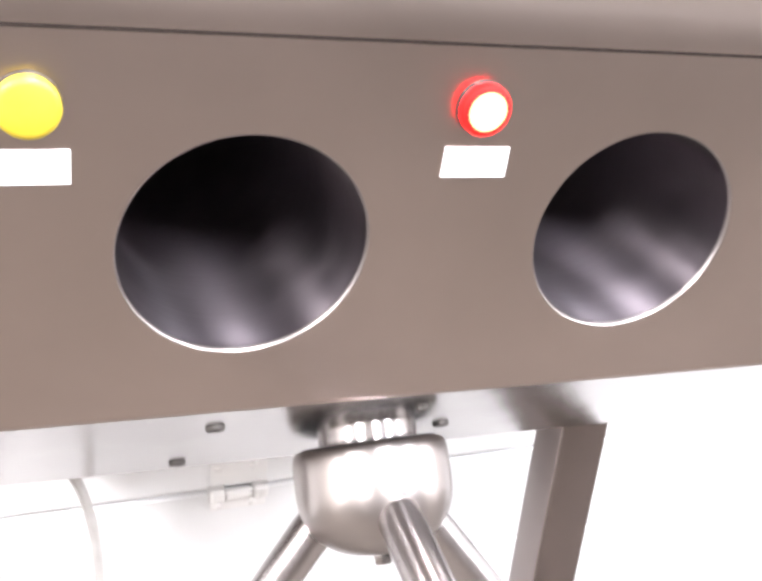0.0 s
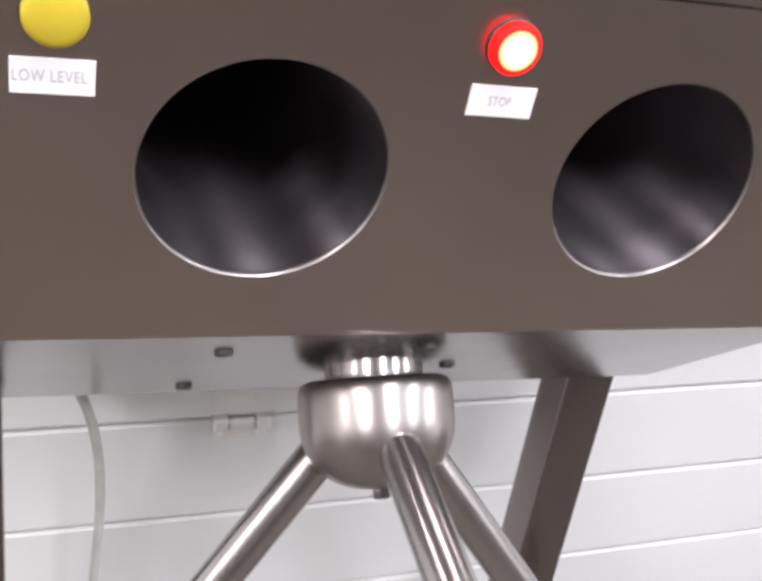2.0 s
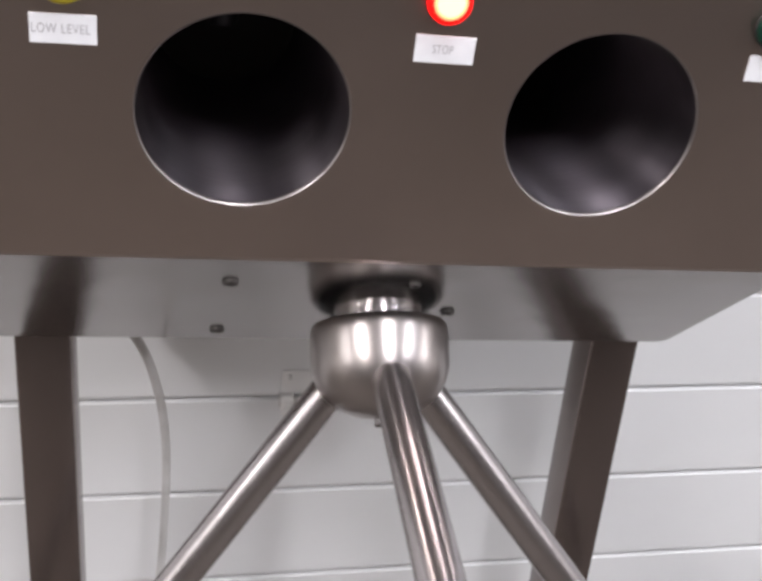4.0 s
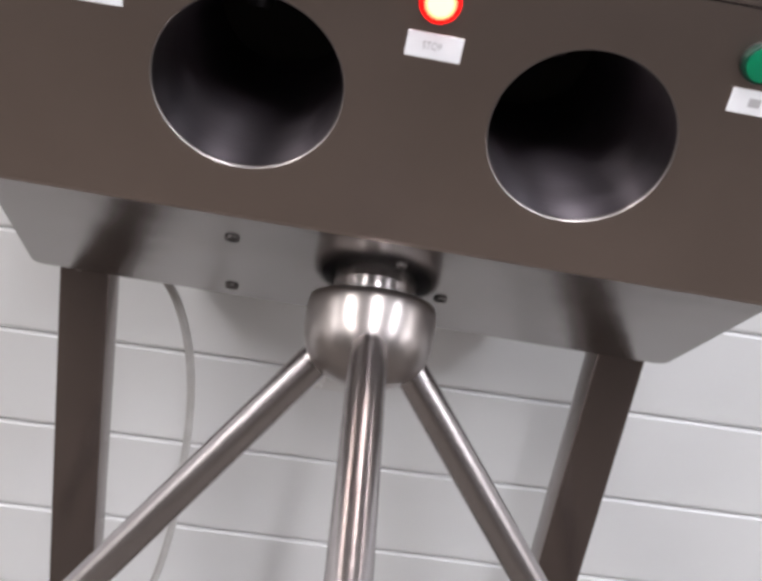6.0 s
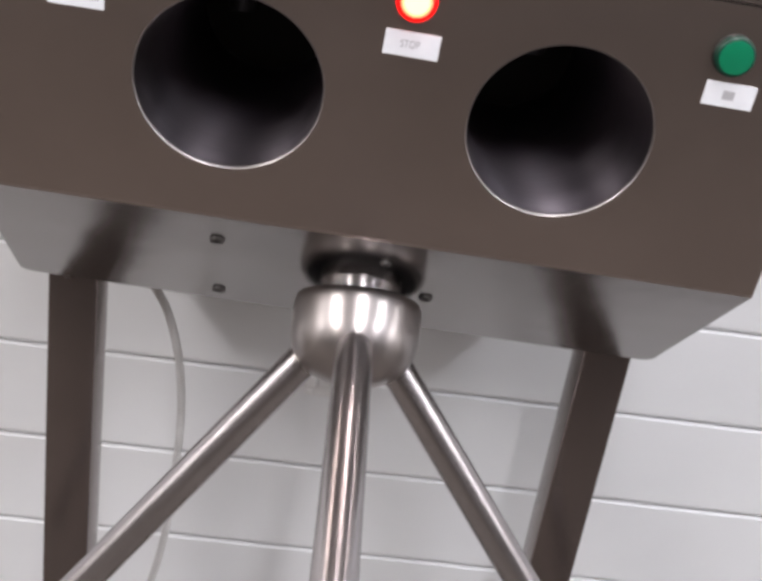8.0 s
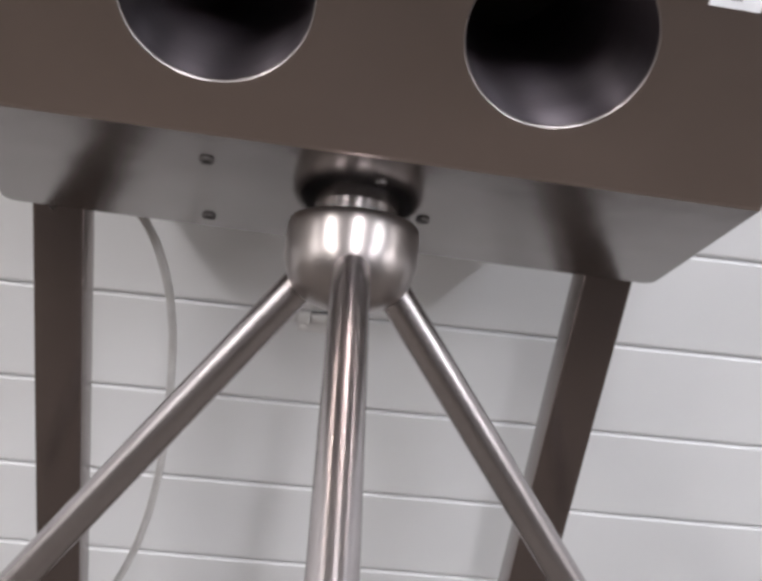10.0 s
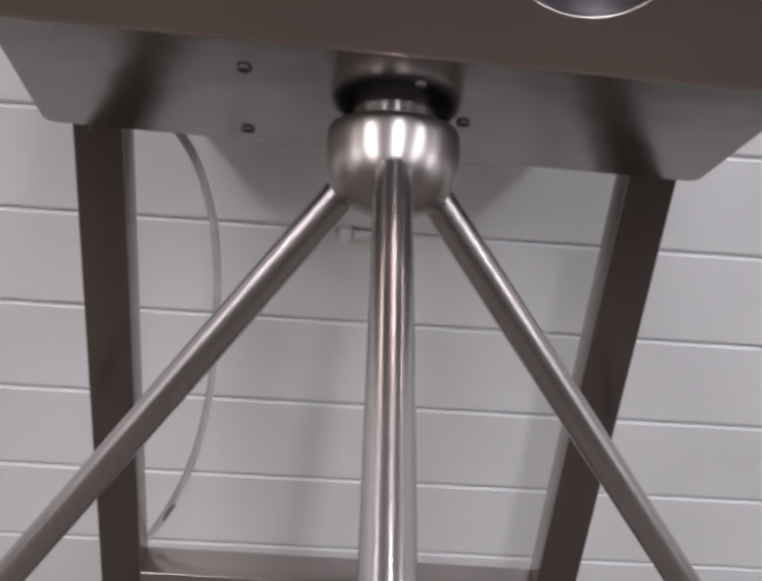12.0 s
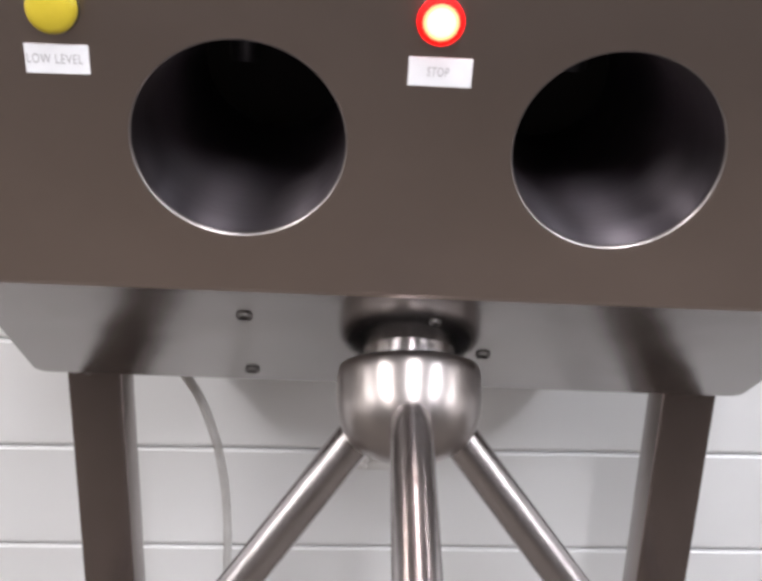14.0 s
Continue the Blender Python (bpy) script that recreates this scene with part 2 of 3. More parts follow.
# ---- room ----
TURN = Matrix.Translation(w(0, 0.4377, -BASE)) @ Matrix.Rotation(0.0311, 4, "Z")     # the clad wall's own frame: x along it, y into it
X0, X1, BACK = -6.6, 6.6, -3.4


def laid(ob, m):
    ob.matrix_world = m
    return ob


floor = part("floor", box((X0 - 0.1, BACK - 0.1, -0.1), (X1 + 0.1, 0.9, 0)), FLOOR)
tagged(floor, "grey-brown speckled resin floor, slightly worn", "floor", kind="structure")
ceiling = part("ceiling", box((X0 - 0.1, BACK - 0.1, CEILING), (X1 + 0.1, 0.9, CEILING + 0.1)), PLAIN)
tagged(ceiling, "plain off-white painted ceiling", "ceiling", kind="structure")
for name, lo, hi, finish in (("wall_west", (X0 - 0.1, BACK, 0), (X0, 0.8, CEILING), PLAIN), ("wall_east", (X1, BACK, 0), (X1 + 0.1, 0.8, CEILING), PLAIN)):
    tagged(part(name, box(lo, hi), finish), "plain off-white plastered wall", "wall", kind="structure")
# closes the room out of view; its dark tone shapes the steel's reflections
tagged(part("wall_south", box((X0 - 0.1, BACK - 0.1, 0), (X1 + 0.1, BACK, CEILING)), SOUTH), "plain unseen wall, toned dark for the steel's reflections", "wall", kind="structure")

wall = laid(part("wall_north", box((-6.7, 0.012, 0), (6.7, 0.13, CEILING)), PLAIN), TURN)
tagged(wall, "white painted wall clad in horizontal boards", "wall", kind="structure")
skirt = laid(part("baseboard", box((-6.65, -0.004, 0.0), (6.65, 0.012, 0.0430), 0.002), BLACK), TURN)
tagged(skirt, "black skirting strip along the foot of the wall", "skirting", kind="structure")
trim = laid(part("trim", box((-6.65, -0.007, 0.0436), (6.65, 0.012, 0.0762), 0.003), GREY_TRIM), TURN)
tagged(trim, "grey trim strip under the white boards", "trim", kind="structure")

# ---- turnstile ----
machine = new("sanitizer_turnstile")
machine.location = w(0, 0.235, -BASE)
tagged(machine, "brushed stainless steel hand sanitizing turnstile standing on two legs", "turnstile")
bpy.context.view_layer.update()
M_INV = machine.matrix_world.inverted()


# the housing sits a little askew on its legs
ASKEW = Matrix.Translation((0, 0, BASE)) @ Matrix.Rotation(0.0154, 4, "Z") @ Matrix.Rotation(0.0151, 4, "Y") @ Matrix.Translation((0, 0, -BASE))


def fixed(name, bm, mat, parent=machine, label="", smooth=None, askew=True):
    """A part of the turnstile, whose mesh is given in the room's metres; the housing's parts share its skew."""
    bmesh.ops.transform(bm, matrix=M_INV @ ASKEW if askew else M_INV, verts=bm.verts)
    return part(name, bm, mat, parent, label, smooth)


LEAN = -0.0835                                       # the front's lean: its top overhangs
UP = Vector((0, math.sin(LEAN), math.cos(LEAN)))     # up the front
OUT = Vector((0, -math.cos(LEAN), math.sin(LEAN)))   # out of the front
FRONT0 = w(0, 0.0138, 0)
XL, XR, XL2, XR2 = -0.2831, 0.3267, -0.2869, 0.3205
VB, VT = 0.0146, 0.2289                                # the flat of the front, bend to bend
PORT_V = 0.1164
PORTS = ((-0.0968, 0.1155, 0.0688, 0.0645), (0.1446, 0.1178, 0.0690, 0.0658))     # the openings' middles, half widths and half heights


def on_front(x, v, out=0.0):
    """x in metres along the front, v metres up it."""
    return Vector((x, FRONT0.y, FRONT0.z)) + UP * v + OUT * out


SLOPE_A, SLOPE_B = w(0, 0.0119, 0.0119), w(0, 0.1679, -0.1307)  # the underside, front to back
SLOPE_D = (SLOPE_B - SLOPE_A).normalized()
SLOPE_N = Vector((0, SLOPE_D.z, -SLOPE_D.y))          # out of it: forward and down


def on_slope(x, k, out=0.0):
    return Vector((x, 0, 0)) + SLOPE_A + (SLOPE_B - SLOPE_A) * k + SLOPE_N * out


# front with two round openings
bm = bmesh.new()
S = 0.084
us = [XL, PORTS[0][0] - S, PORTS[0][0] + S, PORTS[1][0] - S, PORTS[1][0] + S, XR]
vs_ = [VB, PORT_V - S, PORT_V + S, VT]
grid = {}


def front_vert(u, v, out=0.0):
    key = (round(u, 6), round(v, 6), out)
    if key not in grid:
        grid[key] = bm.verts.new(on_front(u, v, out))
    return grid[key]


N = 96


for out in (0.0, -0.0015):
    for i in range(5):
        for j in range(3):
            a, c, d, e = us[i], us[i + 1], vs_[j], vs_[j + 1]
            if j == 1 and i in (1, 3):
                cx, mid, wide, high = PORTS[i // 2]
                ring, edge = [], []
                for k in range(N):
                    t = 2 * math.pi * k / N
                    ct, st = math.cos(t), math.sin(t)
                    q = S / max(abs(ct), abs(st))
                    ring.append(front_vert(cx + wide * ct, mid + high * st, out))
                    edge.append(front_vert(cx + q * ct, PORT_V + q * st, out))
                for k in range(N):
                    bm.faces.new((ring[k], edge[k], edge[(k + 1) % N], ring[(k + 1) % N]))
            else:
                bm.faces.new([front_vert(*p, out) for p in ((a, d), (c, d), (c, e), (a, e))])
fixed("front_panel", bm, STEEL_FACE, smooth=20)

# the bend from the front into the underside, and the sheets behind it
p_front, p_slope = on_front(0, VB), on_slope(0, 0.016)
corner = w(0, 0.0126, 0.0118)
bend = []
for k in range(9):
    s = k / 8
    q = p_front * (1 - s) ** 2 + corner * 2 * s * (1 - s) + p_slope * s * s
    bend.append((q.y, q.z))
fixed("bend", sheet(bend, XL, XR, -0.0015), STEEL_FACE, smooth=40)
k0 = on_slope(0, 0.016)
ROUND = 0.011
rim_line = []
for x, sgn in ((XL2, 1), (XR2, -1)):
    rim_line.append([(px, 1 - (ROUND - py) / (SLOPE_B - SLOPE_A).length) for px, py in [(x + sgn * (ROUND - ROUND * math.cos(q)), ROUND * math.sin(q)) for q in (0.0, 0.39, 0.79, 1.18, 1.57)]])
outline = [(XL, 0.016)] + rim_line[0] + rim_line[1][::-1] + [(XR, 0.016)]
bm = bmesh.new()
faces = [[bm.verts.new(on_slope(x, k, out)) for x, k in outline] for out in (0.0, -0.0015)]
bm.faces.new(faces[0])
bm.faces.new(faces[1][::-1])
for i in range(len(outline)):
    j = (i + 1) % len(outline)
    bm.faces.new((faces[0][i], faces[1][i], faces[1][j], faces[0][j]))
fixed("underside_panel", bm, STEEL_UNDER_SHADE)
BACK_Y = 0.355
fixed("bottom_panel", box((XL2 + ROUND, SLOPE_B.y, SLOPE_B.z), (XR2 - ROUND, BACK_Y, SLOPE_B.z + 0.002)), STEEL_UNDER_SHADE)
top_f = on_front(0, VT)
ridge = Vector((0, top_f.y + U * 0.025, top_f.z + U * 0.19))
back_top = Vector((0, BACK_Y, ridge.z + U * 0.02))
lid_bend = []
for k in range(7):
    s = k / 6
    a, c, d = top_f + OUT * 0.0, top_f + UP * 0.010, top_f + UP * 0.010 + (ridge - top_f).normalized() * 0.010
    q = a * (1 - s) ** 2 + c * 2 * s * (1 - s) + d * s * s
    lid_bend.append((q.y + 0.0, q.z + 0.002))
lid_bend += [(ridge.y, ridge.z), (back_top.y, back_top.z)]
fixed("lid", sheet(lid_bend, XL - 0.002, XR + 0.002, 0.0015), STEEL_FACE, label="brushed steel lid above the front seam", smooth=30)
fixed("seam", box((XL + 0.001, top_f.y + 0.001, top_f.z - 0.002), (XR - 0.001, top_f.y + 0.01, top_f.z + 0.004)), STEEL_LEG)
fixed("back_panel", box((XL, BACK_Y, SLOPE_B.z), (XR, BACK_Y + 0.002, back_top.z)), STEEL_FACE)
for x, x2, sgn in ((XL, XL2, 1), (XR, XR2, -1)):
    bm = bmesh.new()
    outline = [(x, *bend[0]), (x, bend[4][0], bend[4][1]), (x, k0.y, k0.z), (x2, *on_slope(0, 0.945).yz), (x2, SLOPE_B.y + 0.004, SLOPE_B.z + 0.013), (x2, BACK_Y, SLOPE_B.z + 0.013), (x, back_top.y, back_top.z - 0.002),
               (x, ridge.y, ridge.z - 0.002), (x, top_f.y + 0.001, top_f.z)]
    f1 = [bm.verts.new((p[0], p[1] + 0.0004, p[2])) for p in outline]
    f2 = [bm.verts.new((p[0] + sgn * 0.0015, p[1] + 0.0004, p[2])) for p in outline]
    n = len(outline)
    bm.faces.new(f1)
    bm.faces.new(f2[::-1])
    for i in range(n):
        bm.faces.new((f1[i], f2[i], f2[(i + 1) % n], f1[(i + 1) % n]))
    fixed("side_panel", bm, STEEL_FACE)

# hand openings: a pipe running level into the housing, with a rolled lip
PIPE_END = 0.345


def port_ring(bm, port, grow, out=0.0, back=None):
    """A ring of points round an opening, on the front or carried level to the depth back."""
    ring = []
    cx, mid, wide, high = port
    for i in range(N):
        t = 2 * math.pi * i / N
        p = on_front(cx + (wide + grow) * math.cos(t), mid + (high + grow) * math.sin(t), out)
        ring.append(bm.verts.new(p if back is None else (p.x, p.y + (PIPE_END - p.y) * back, p.z)))
    return ring


def bridged(bm, rings):
    for a, c in zip(rings, rings[1:]):
        for i in range(N):
            bm.faces.new((a[i], a[(i + 1) % N], c[(i + 1) % N], c[i]))


for port in PORTS:
    cx, mid, wide, high = port
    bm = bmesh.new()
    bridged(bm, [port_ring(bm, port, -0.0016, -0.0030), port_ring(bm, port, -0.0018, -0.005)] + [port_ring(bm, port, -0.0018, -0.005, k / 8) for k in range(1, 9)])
    pipe = fixed("hand_port", bm, STEEL_PORT, label="round steel hand opening, its inner shade put into the colour", smooth=40)
    # end of the pipe, coloured as if in deep shade
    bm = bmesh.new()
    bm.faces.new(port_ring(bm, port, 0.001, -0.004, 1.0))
    fixed("end_plate", bm, PORT_SHADE, pipe)
    bm = bmesh.new()
    bridged(bm, [port_ring(bm, port, *q) for q in ((0.0002, -0.0001), (-0.0005, -0.0004), (-0.0010, -0.0010), (-0.0014, -0.0019), (-0.0016, -0.0030))])
    fixed("rim", bm, STEEL_RIM, pipe, "bright polished rim", 60)
    top = on_front(cx, mid + high * 0.96)
    m = Matrix.Translation((cx - 0.0095, 0.140, top.z + 0.002))
    fixed("nozzle", lathe([(0, -0.034), (0.0100, -0.034), (0.0112, -0.031), (0.0120, -0.020), (0.0135, -0.018), (0.0145, -0.006), (0.016, 0.0)], m, 24), NOZZLE, pipe, "black spray nozzle", 40)


# indicator lamps and their labels
def lamp(x, v, lens, core, label, size=1.0, flat=False):
    m = along(on_front(x, v), OUT) @ Matrix.Scale(size, 4)
    body = fixed("indicator_lamp", lathe([(0.0152, 0), (0.0152, 0.0015), (0.0148, 0.0022), (0.0140, 0.0022)], m, 40), BEZEL, label=label, smooth=40)
    edge = 0.0122 if flat else 0.0136
    if flat:
        fixed("collar", lathe([(0.0146, 0.0018), (0.0146, 0.0062), (0.0138, 0.0074), (edge, 0.0076)], m, 40), DARK_GREEN, body, "dark green lens collar", smooth=50)
        fixed("lens", lathe([(edge, 0.0076), (edge * 0.98, 0.0086), (0.006, 0.0092), (0, 0.0093)], m, 40), lens, body, smooth=50)
    else:
        fixed("lens", lathe([(0.0144, 0.0018), (0.0144, 0.0060), (edge, 0.0075), (0.0110, 0.0082)] + ([] if core else [(0.006, 0.0090), (0, 0.0093)]), m, 40), lens, body, smooth=50)
    if core:
        fixed("lit_core", lathe([(0.0110, 0.0082), (0.0090, 0.0087)], m, 40), core, body, "glowing lens edge", smooth=50)
        fixed("hot_spot", lathe([(0.0090, 0.0087), (0.0070, 0.0090), (0.004, 0.0093), (0, 0.0094)], m, 40), RED_HOT, body, "white-hot lens middle", smooth=50)


lamp(-0.2053, 0.1936, YELLOW, None, "round yellow indicator lamp, unlit", 1.05)
lamp(0.0250, 0.1964, RED, RED_CORE, "round red indicator lamp, lit", 0.99)
lamp(0.2497, 0.1945, GREEN, None, "round green indicator lamp, unlit", 0.98, True)


def text_mesh(body, size, narrow, m):
    cu = bpy.data.curves.new("print", "FONT")
    cu.body, cu.size, cu.align_x, cu.align_y = body, size, "CENTER", "CENTER"
    cu.extrude, cu.space_character = 0.00015, 1.12
    ob = bpy.data.objects.new("print", cu)
    scene.collection.objects.link(ob)
    bpy.context.view_layer.update()
    me = bpy.data.meshes.new_from_object(ob.evaluated_get(bpy.context.evaluated_depsgraph_get()))
    bpy.data.objects.remove(ob)
    bm = bmesh.new()
    bm.from_mesh(me)
    bmesh.ops.transform(bm, matrix=m @ Matrix.Diagonal((narrow, 1, 1, 1)), verts=bm.verts)
    return bm


FACE = Matrix(((1, UP.x, OUT.x, 0), (0, UP.y, OUT.y, 0), (0, UP.z, OUT.z, 0), (0, 0, 0, 1)))
for x, v, wide, turn, text, size in ((-0.2055, 0.1625, 0.0386, 0.6, "LOW LEVEL", 0.0082), (0.0270, 0.1650, 0.0391, -0.3, "STOP", 0.0080), (0.2560, 0.1660, 0.0372, -0.4, "", 0)):
    m = Matrix.Translation(on_front(x, v, 0.0006)) @ FACE @ Matrix.Rotation(radians(turn), 4, "Z")
    bm = box((-wide / 2, -0.0089, -0.0005), (wide / 2, 0.0089, 0.0005), 0.0003, 1)
    bmesh.ops.transform(bm, matrix=m, verts=bm.verts)
    tag = fixed("label", bm, TAPE, label="white printed label")
    if text:
        fixed("print", text_mesh(text, size, 0.73 if len(text) > 4 else 0.66, m @ Matrix.Translation((-0.0014, 0, 0.0006))), INK, tag, "faded grey lettering")
    else:
        bm = box((-0.005, -0.0032, 0.0005), (0.0035, 0.0032, 0.0007))
        bmesh.ops.transform(bm, matrix=m, verts=bm.verts)
        fixed("print", bm, INK, tag, "faded grey print")


# screws in the underside
def screw(x, k, r=0.0062):
    m = along(on_slope(x, k), SLOPE_N)
    head = fixed("screw", lathe([(r, 0), (r, 0.0012), (r * 0.85, 0.0026), (r * 0.5, 0.0030), (r * 0.48, 0.0022)], m, 24), SCREW, label="small round-headed screw", smooth=40)
    fixed("recess", lathe([(r * 0.48, 0.0022), (0, 0.0018)], m, 6), SOCKET, head)


for x, k in ((-0.0977, 0.241), (-0.1011, 0.860), (0.0832, 0.566)):
    screw(x, k)
screw(0.0394, 0.224, 0.0045)

# hub, collar and arms
APEX = w(0.0230, 0.0929, -0.0813)
TILT = radians(53.2)
AXIS = Vector((0.0151, -math.cos(TILT), -math.sin(TILT))).normalized()
HUB = along(APEX, AXIS)
R = 0.0560
A0, A1 = -0.0042, 0.0250
DOME = 0.0485                                         # how far the bowl reaches past the straight part
prof = [(R * 0.82, A0 + 0.004), (R * 0.85, A0 + 0.0005), (R * 0.885, A0), (R * 0.935, A0 + 0.0008), (R * 0.968, A0 + 0.0028), (R * 0.989, A0 + 0.0062), (R * 0.998, A0 + 0.0105), (R, A0 + 0.0145), (R, A1)]
prof += [(R * math.cos(q) ** 0.87, A1 + DOME * math.sin(q) ** 0.90) for q in [math.pi / 2 * k / 18 for k in range(1, 18)]] + [(0, A1 + DOME)]


def turned_part(name, profile, m, mat, label="", n=72, smooth=35, parent=machine):
    """A part turned round its own z, set at the pose m."""
    ob = part(name, lathe(profile, Matrix(), n), mat, parent, label, smooth)
    ob.matrix_local = M_INV @ m if parent is machine else m
    return ob


hub = turned_part("hub", prof, HUB, STEEL_HUB, "rounded spun steel hub")
# added black disc: the dark cavity over the hub, mirrored in the underside
turned_part("shade_disc", [(0, A0 - 0.0010), (R * 0.862, A0 - 0.0010), (R * 0.866, A0 - 0.0002), (R * 0.855, A0 + 0.0012), (0, A0 + 0.0012)], Matrix(), HUB_SHADE, "black disc added for the shade between hub and collar", 48, 30, hub)
turned_part("bolt", [(0.0066, 0), (0.0066, 0.006), (0.0056, 0.0074), (0, 0.0074)], Matrix.Translation((0, 0, A1 + DOME - 0.0006)), STEEL_RING, "", 6, 35, hub)
RC = U * 0.0575
collar = turned_part("collar", [(RC, -U * 0.060), (RC, -U * 0.0125), (RC * 0.98, -U * 0.0118), (RC * 0.98, -U * 0.0108), (RC * 1.02, -U * 0.0100), (RC * 1.03, -U * 0.0035), (RC * 0.98, -U * 0.0015), (RC * 0.98, A0 + 0.003)],
                     HUB, STEEL_RING, "turned steel collar", 72, 30)
side_u = Vector((0, -math.sin(TILT), math.cos(TILT)))
side_u = (side_u - AXIS * AXIS.dot(side_u)).normalized()
side_v = AXIS.cross(side_u)
CONE, PHASE = radians(43.8), radians(0.5)
ARM_R = 0.0155
for turn in (0, 120, -120):
    q = PHASE + radians(turn)
    way = AXIS * math.cos(CONE) + (side_u * math.cos(q) + side_v * math.sin(q)) * math.sin(CONE)
    m = along(APEX, way, AXIS)
    arm = turned_part("arm", [(0, U * 0.05), (ARM_R, U * 0.05), (ARM_R, U * 1.05), (ARM_R * 0.9, U * 1.056), (0, U * 1.057)], m, STEEL_ARM, "polished steel barrier arm", 48, 40)
    s0 = U * 0.1000
    turned_part("weld", [(ARM_R, s0 - 0.005), (ARM_R * 1.08, s0 - 0.003), (ARM_R * 1.05, s0 + 0.001), (ARM_R, s0 + 0.0025)], Matrix(), STEEL_HUB, "", 40, 60, arm)

# legs and the bar between them
LEG_W, LEG_D, LEG_Y = 0.0492, 0.0482, 0.2113
L0, R1 = -0.2817, 0.3105
LEG_TOP = SLOPE_B.z - 0.006
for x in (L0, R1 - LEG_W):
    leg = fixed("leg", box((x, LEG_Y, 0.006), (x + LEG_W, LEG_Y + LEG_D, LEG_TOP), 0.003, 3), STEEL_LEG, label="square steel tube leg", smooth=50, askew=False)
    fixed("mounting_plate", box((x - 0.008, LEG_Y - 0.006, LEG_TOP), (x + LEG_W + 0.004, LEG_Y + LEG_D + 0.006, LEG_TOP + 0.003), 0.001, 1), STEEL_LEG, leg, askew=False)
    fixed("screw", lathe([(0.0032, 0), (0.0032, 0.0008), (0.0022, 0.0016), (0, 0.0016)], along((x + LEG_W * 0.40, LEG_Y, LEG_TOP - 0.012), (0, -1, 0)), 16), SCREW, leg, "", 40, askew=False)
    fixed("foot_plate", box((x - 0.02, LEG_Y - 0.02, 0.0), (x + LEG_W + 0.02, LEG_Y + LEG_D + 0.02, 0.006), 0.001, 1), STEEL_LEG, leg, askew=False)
bm = box((L0 + LEG_W - 0.001, LEG_Y + 0.001, -0.0558), (R1 - LEG_W + 0.001, LEG_Y + LEG_D - 0.001, 0.0), 0.0016, 3)
for v in bm.verts:
    v.co.z += 0.3468 + 0.016 * v.co.x          # it rises a little to one side
fixed("crossbar", bm, STEEL_BAR, label="square steel tube crossbar between the legs", smooth=50, askew=False)

# ---- cable ----
HANG = [(-0.212, 0.215, -0.107), (-0.199, 0.226, -0.127), (-0.171, 0.246, -0.183), (-0.157, 0.261, -0.240), (-0.151, 0.273, -0.296), (-0.150, 0.282, -0.352), (-0.152, 0.288, -0.409),
        (-0.155, 0.291, -0.465), (-0.161, 0.290, -0.522), (-0.171, 0.287, -0.578), (-0.187, 0.280, -0.634), (-0.212, 0.272, -0.691), (-0.245, 0.264, -0.747),
        (-0.300, 0.330, -0.880), (-0.336, 0.392, -0.985), (-0.352, 0.408, -1.030), (-0.350, 0.400, -1.064), (-0.330, 0.380, -1.0755), (-0.290, 0.372, -1.0755), (-0.250, 0.376, -1.0755),
        (-0.205, 0.396, -1.0755), (-0.160, 0.413, -1.0755), (-0.080, 0.424, -1.0725), (0.020, 0.428, -1.069), (0.090, 0.430, -1.053), (0.135, 0.430, -1.032), (0.162, 0.430, -1.030), (0.188, 0.428, -1.058),
        (0.215, 0.415, -1.0745), (0.240, 0.400, -1.0755), (0.280, 0.380, -1.0755), (0.370, 0.355, -1.0755)]
cable = part("power_cable", hose(smooth_line([w(*p) for p in HANG], 8), 0.0045), CABLE, None, "", 60)
tagged(cable, "off-white power cable hanging behind the turnstile onto the floor", "cable")
SLEEVE = [(-0.2025, 0.2745, -0.675), (-0.211, 0.272, -0.691), (-0.2192, 0.2699, -0.705), (-0.228, 0.2678, -0.720)]
part("tape", hose(smooth_line([w(*p) for p in SLEEVE], 5), 0.0048), TAPE_DARK, cable, "dark tape wound round the cable", 60)

# ---- hinge on the wall ----
hinge = new("wall_hinge")
hinge.matrix_world = TURN @ Matrix.Translation((0.0037, -0.001, 0.7275)) @ Matrix.Scale(0.93, 4)
tagged(hinge, "white painted metal hinge screwed to the wall boards", "hinge")
for lo, hi in ((0.0085, 0.042), (-0.026, -0.0085)):
    leaf = part("leaf", box((-0.0235, -0.0010, lo), (0.0440, 0.0006, hi), 0.0008, 2), CLIP, hinge, "", 40)
    for x in (-0.0155, 0.0275):
        zc = (lo + hi) / 2 + (0.007 if lo > 0 else -0.003)
        part("screw", lathe([(0.0046, 0), (0.0044, 0.0014), (0.0025, 0.0022), (0, 0.0023)], along((x, -0.0009, zc), (0, -1, 0)), 20), CLIP, leaf, "", 40)
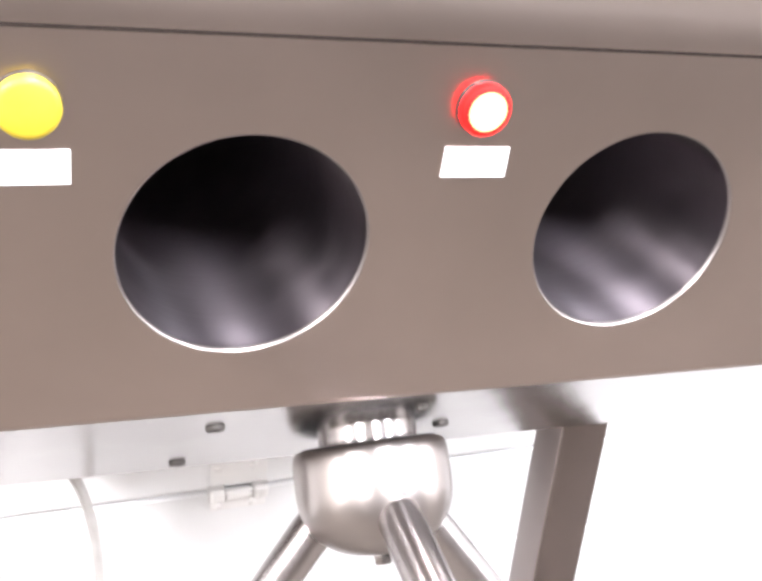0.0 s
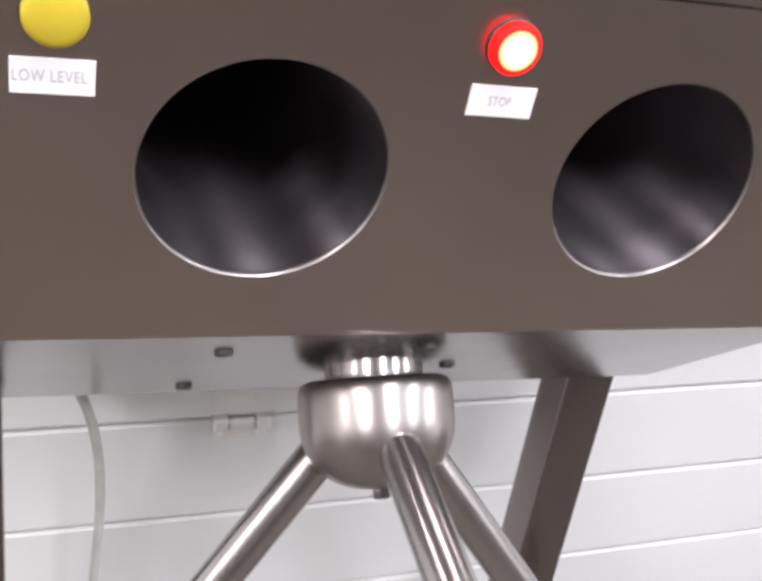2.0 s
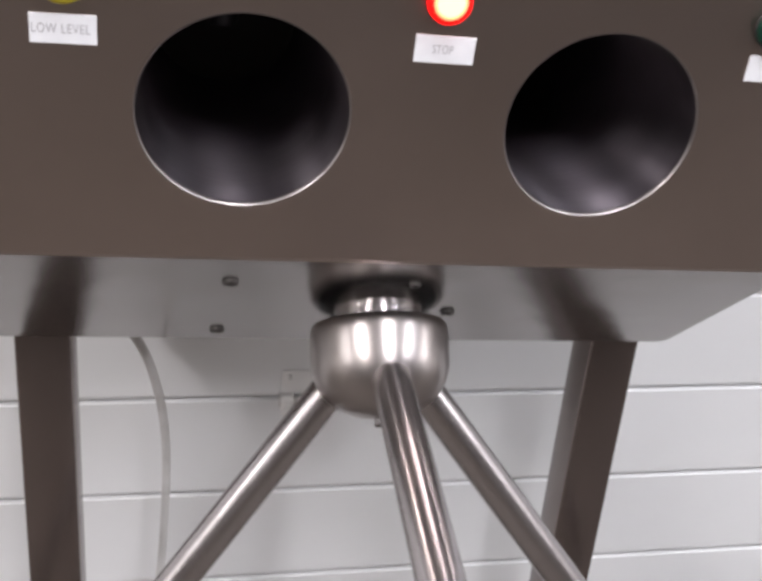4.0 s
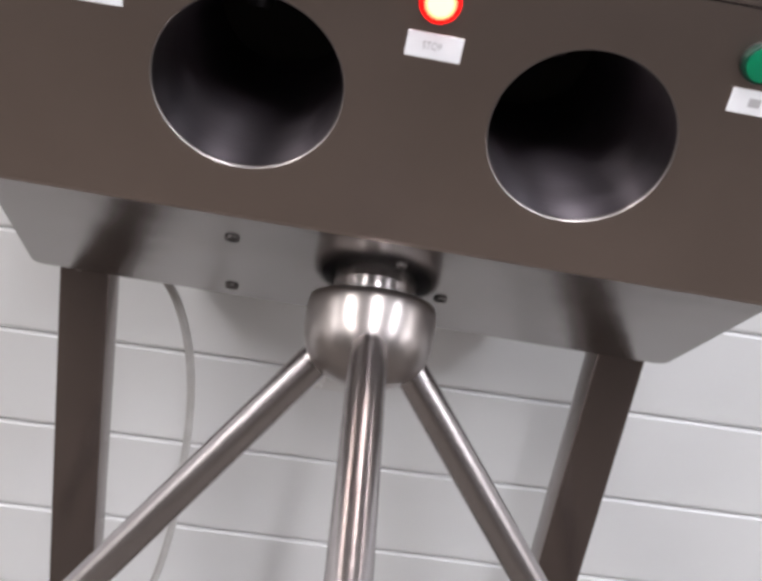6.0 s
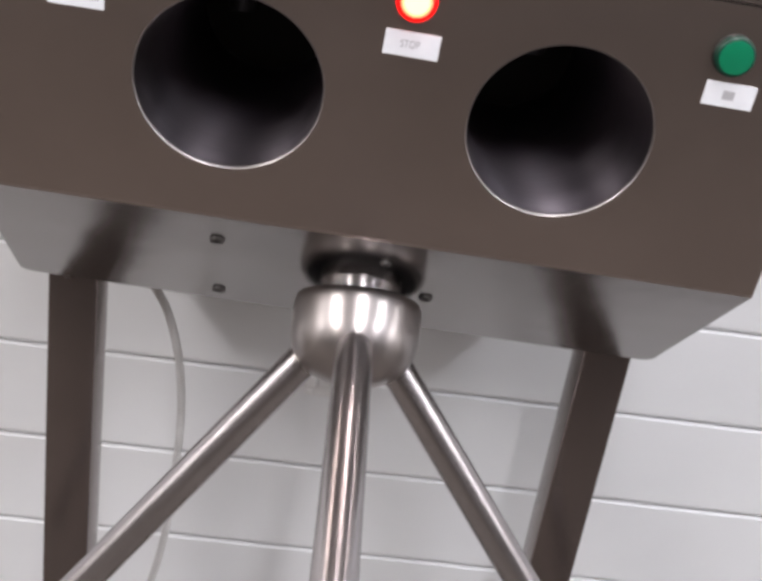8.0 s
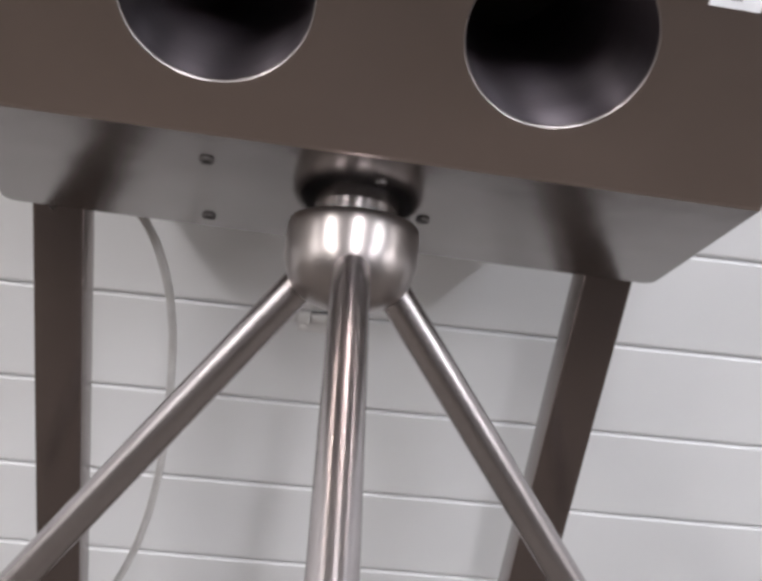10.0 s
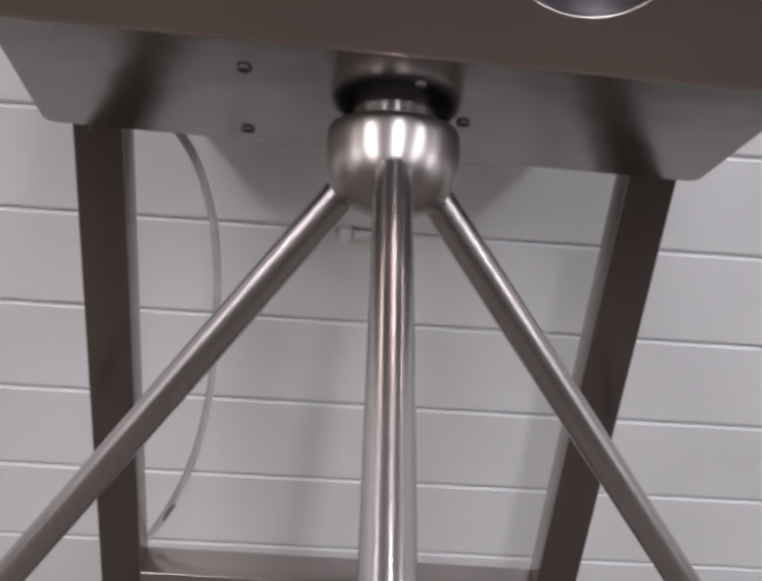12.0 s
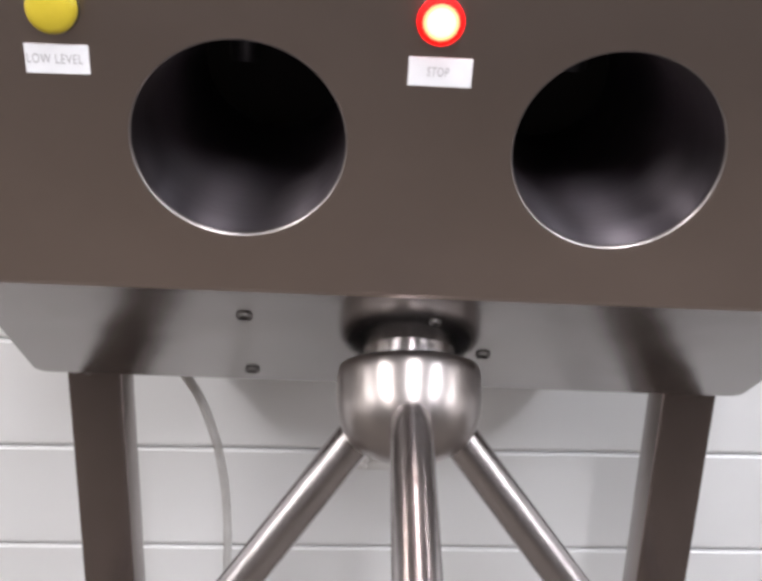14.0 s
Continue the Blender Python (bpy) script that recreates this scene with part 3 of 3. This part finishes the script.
for x0, x1 in ((-0.0255, -0.0085), (0.0270, 0.0441)):
    knuckle = part("knuckle", box((x0, -0.014, -0.0085), (x1, 0.0, 0.0085), 0.0035, 3), CLIP, hinge, "", 40)
    # solid grey strips stand in for the shadow lines along each knuckle
    part("gap_shade", box((x0 - 0.0014, -0.009, -0.008), (x0, 0.0, 0.0080)), GAP_SHADE, knuckle)
    part("gap_shade", box((x0, -0.009, 0.0085), (x1, 0.0, 0.0098)), GAP_SHADE, knuckle)
part("pin_barrel", box((-0.0085, -0.011, -0.0075), (0.0256, 0.0, 0.0050), 0.0035, 3), CLIP, hinge, "", 40)

# ---- ceiling lamps ----
for lx, ly, wide, tint, power in LAMPS:
    fitting = new("ceiling_lamp")
    fitting.location = (lx, ly, CEILING)
    a, c = wide / 2, LAMP_LONG / 2
    part("housing", box((-a, -c, -0.05), (a, c, 0.0), 0.006, 2), LAMP_BODY, fitting)
    part("diffuser", box((-a + 0.012, -c + 0.012, -0.062), (a - 0.012, c - 0.012, -0.05)), DIFFUSER[power], fitting)
    tagged(fitting, "lit white rectangular ceiling lamp", "ceiling lamp", "ceiling lamps")

# ---- wall boards ----
PITCH = 0.1355
hb = PITCH / 2 - 0.0004
section = [(0.0115, -hb), (0.0062, -hb), (0.0030, -hb + 0.0022), (0.0008, -hb + 0.0048), (0.0, -hb + 0.0078), (0.0, hb - 0.0024), (0.0010, hb - 0.0010), (0.0030, hb - 0.0003), (0.0115, hb)]
bm = bmesh.new()
ends = [[bm.verts.new((x, y, z)) for y, z in section] for x in (-6.65, 6.65)]
for i in range(len(section)):
    j = (i + 1) % len(section)
    bm.faces.new((ends[0][i], ends[0][j], ends[1][j], ends[1][i]))
bm.faces.new(ends[0])
bm.faces.new(ends[1][::-1])
first = part("board", bm, WHITE, wall)
low = 0.0766
line0 = 0.7272
places = []
k = 0
while line0 + PITCH * (k + 0.5) < CEILING - PITCH / 2:
    places.append(line0 + PITCH * (k + 0.5))
    k += 1
places += [line0 - PITCH * (k + 0.5) for k in range(4)]
first.location.z = places[0]
for zc in places[1:]:
    ob = first.copy()
    scene.collection.objects.link(ob)
    ob.location.z = zc
hgt = (line0 - 4 * PITCH) - low
bm = box((-6.65, 0.0, 0.0), (6.65, 0.0115, hgt - 0.001), 0.002, 2)
ob = part("board", bm, WHITE, wall)
ob.location.z = low
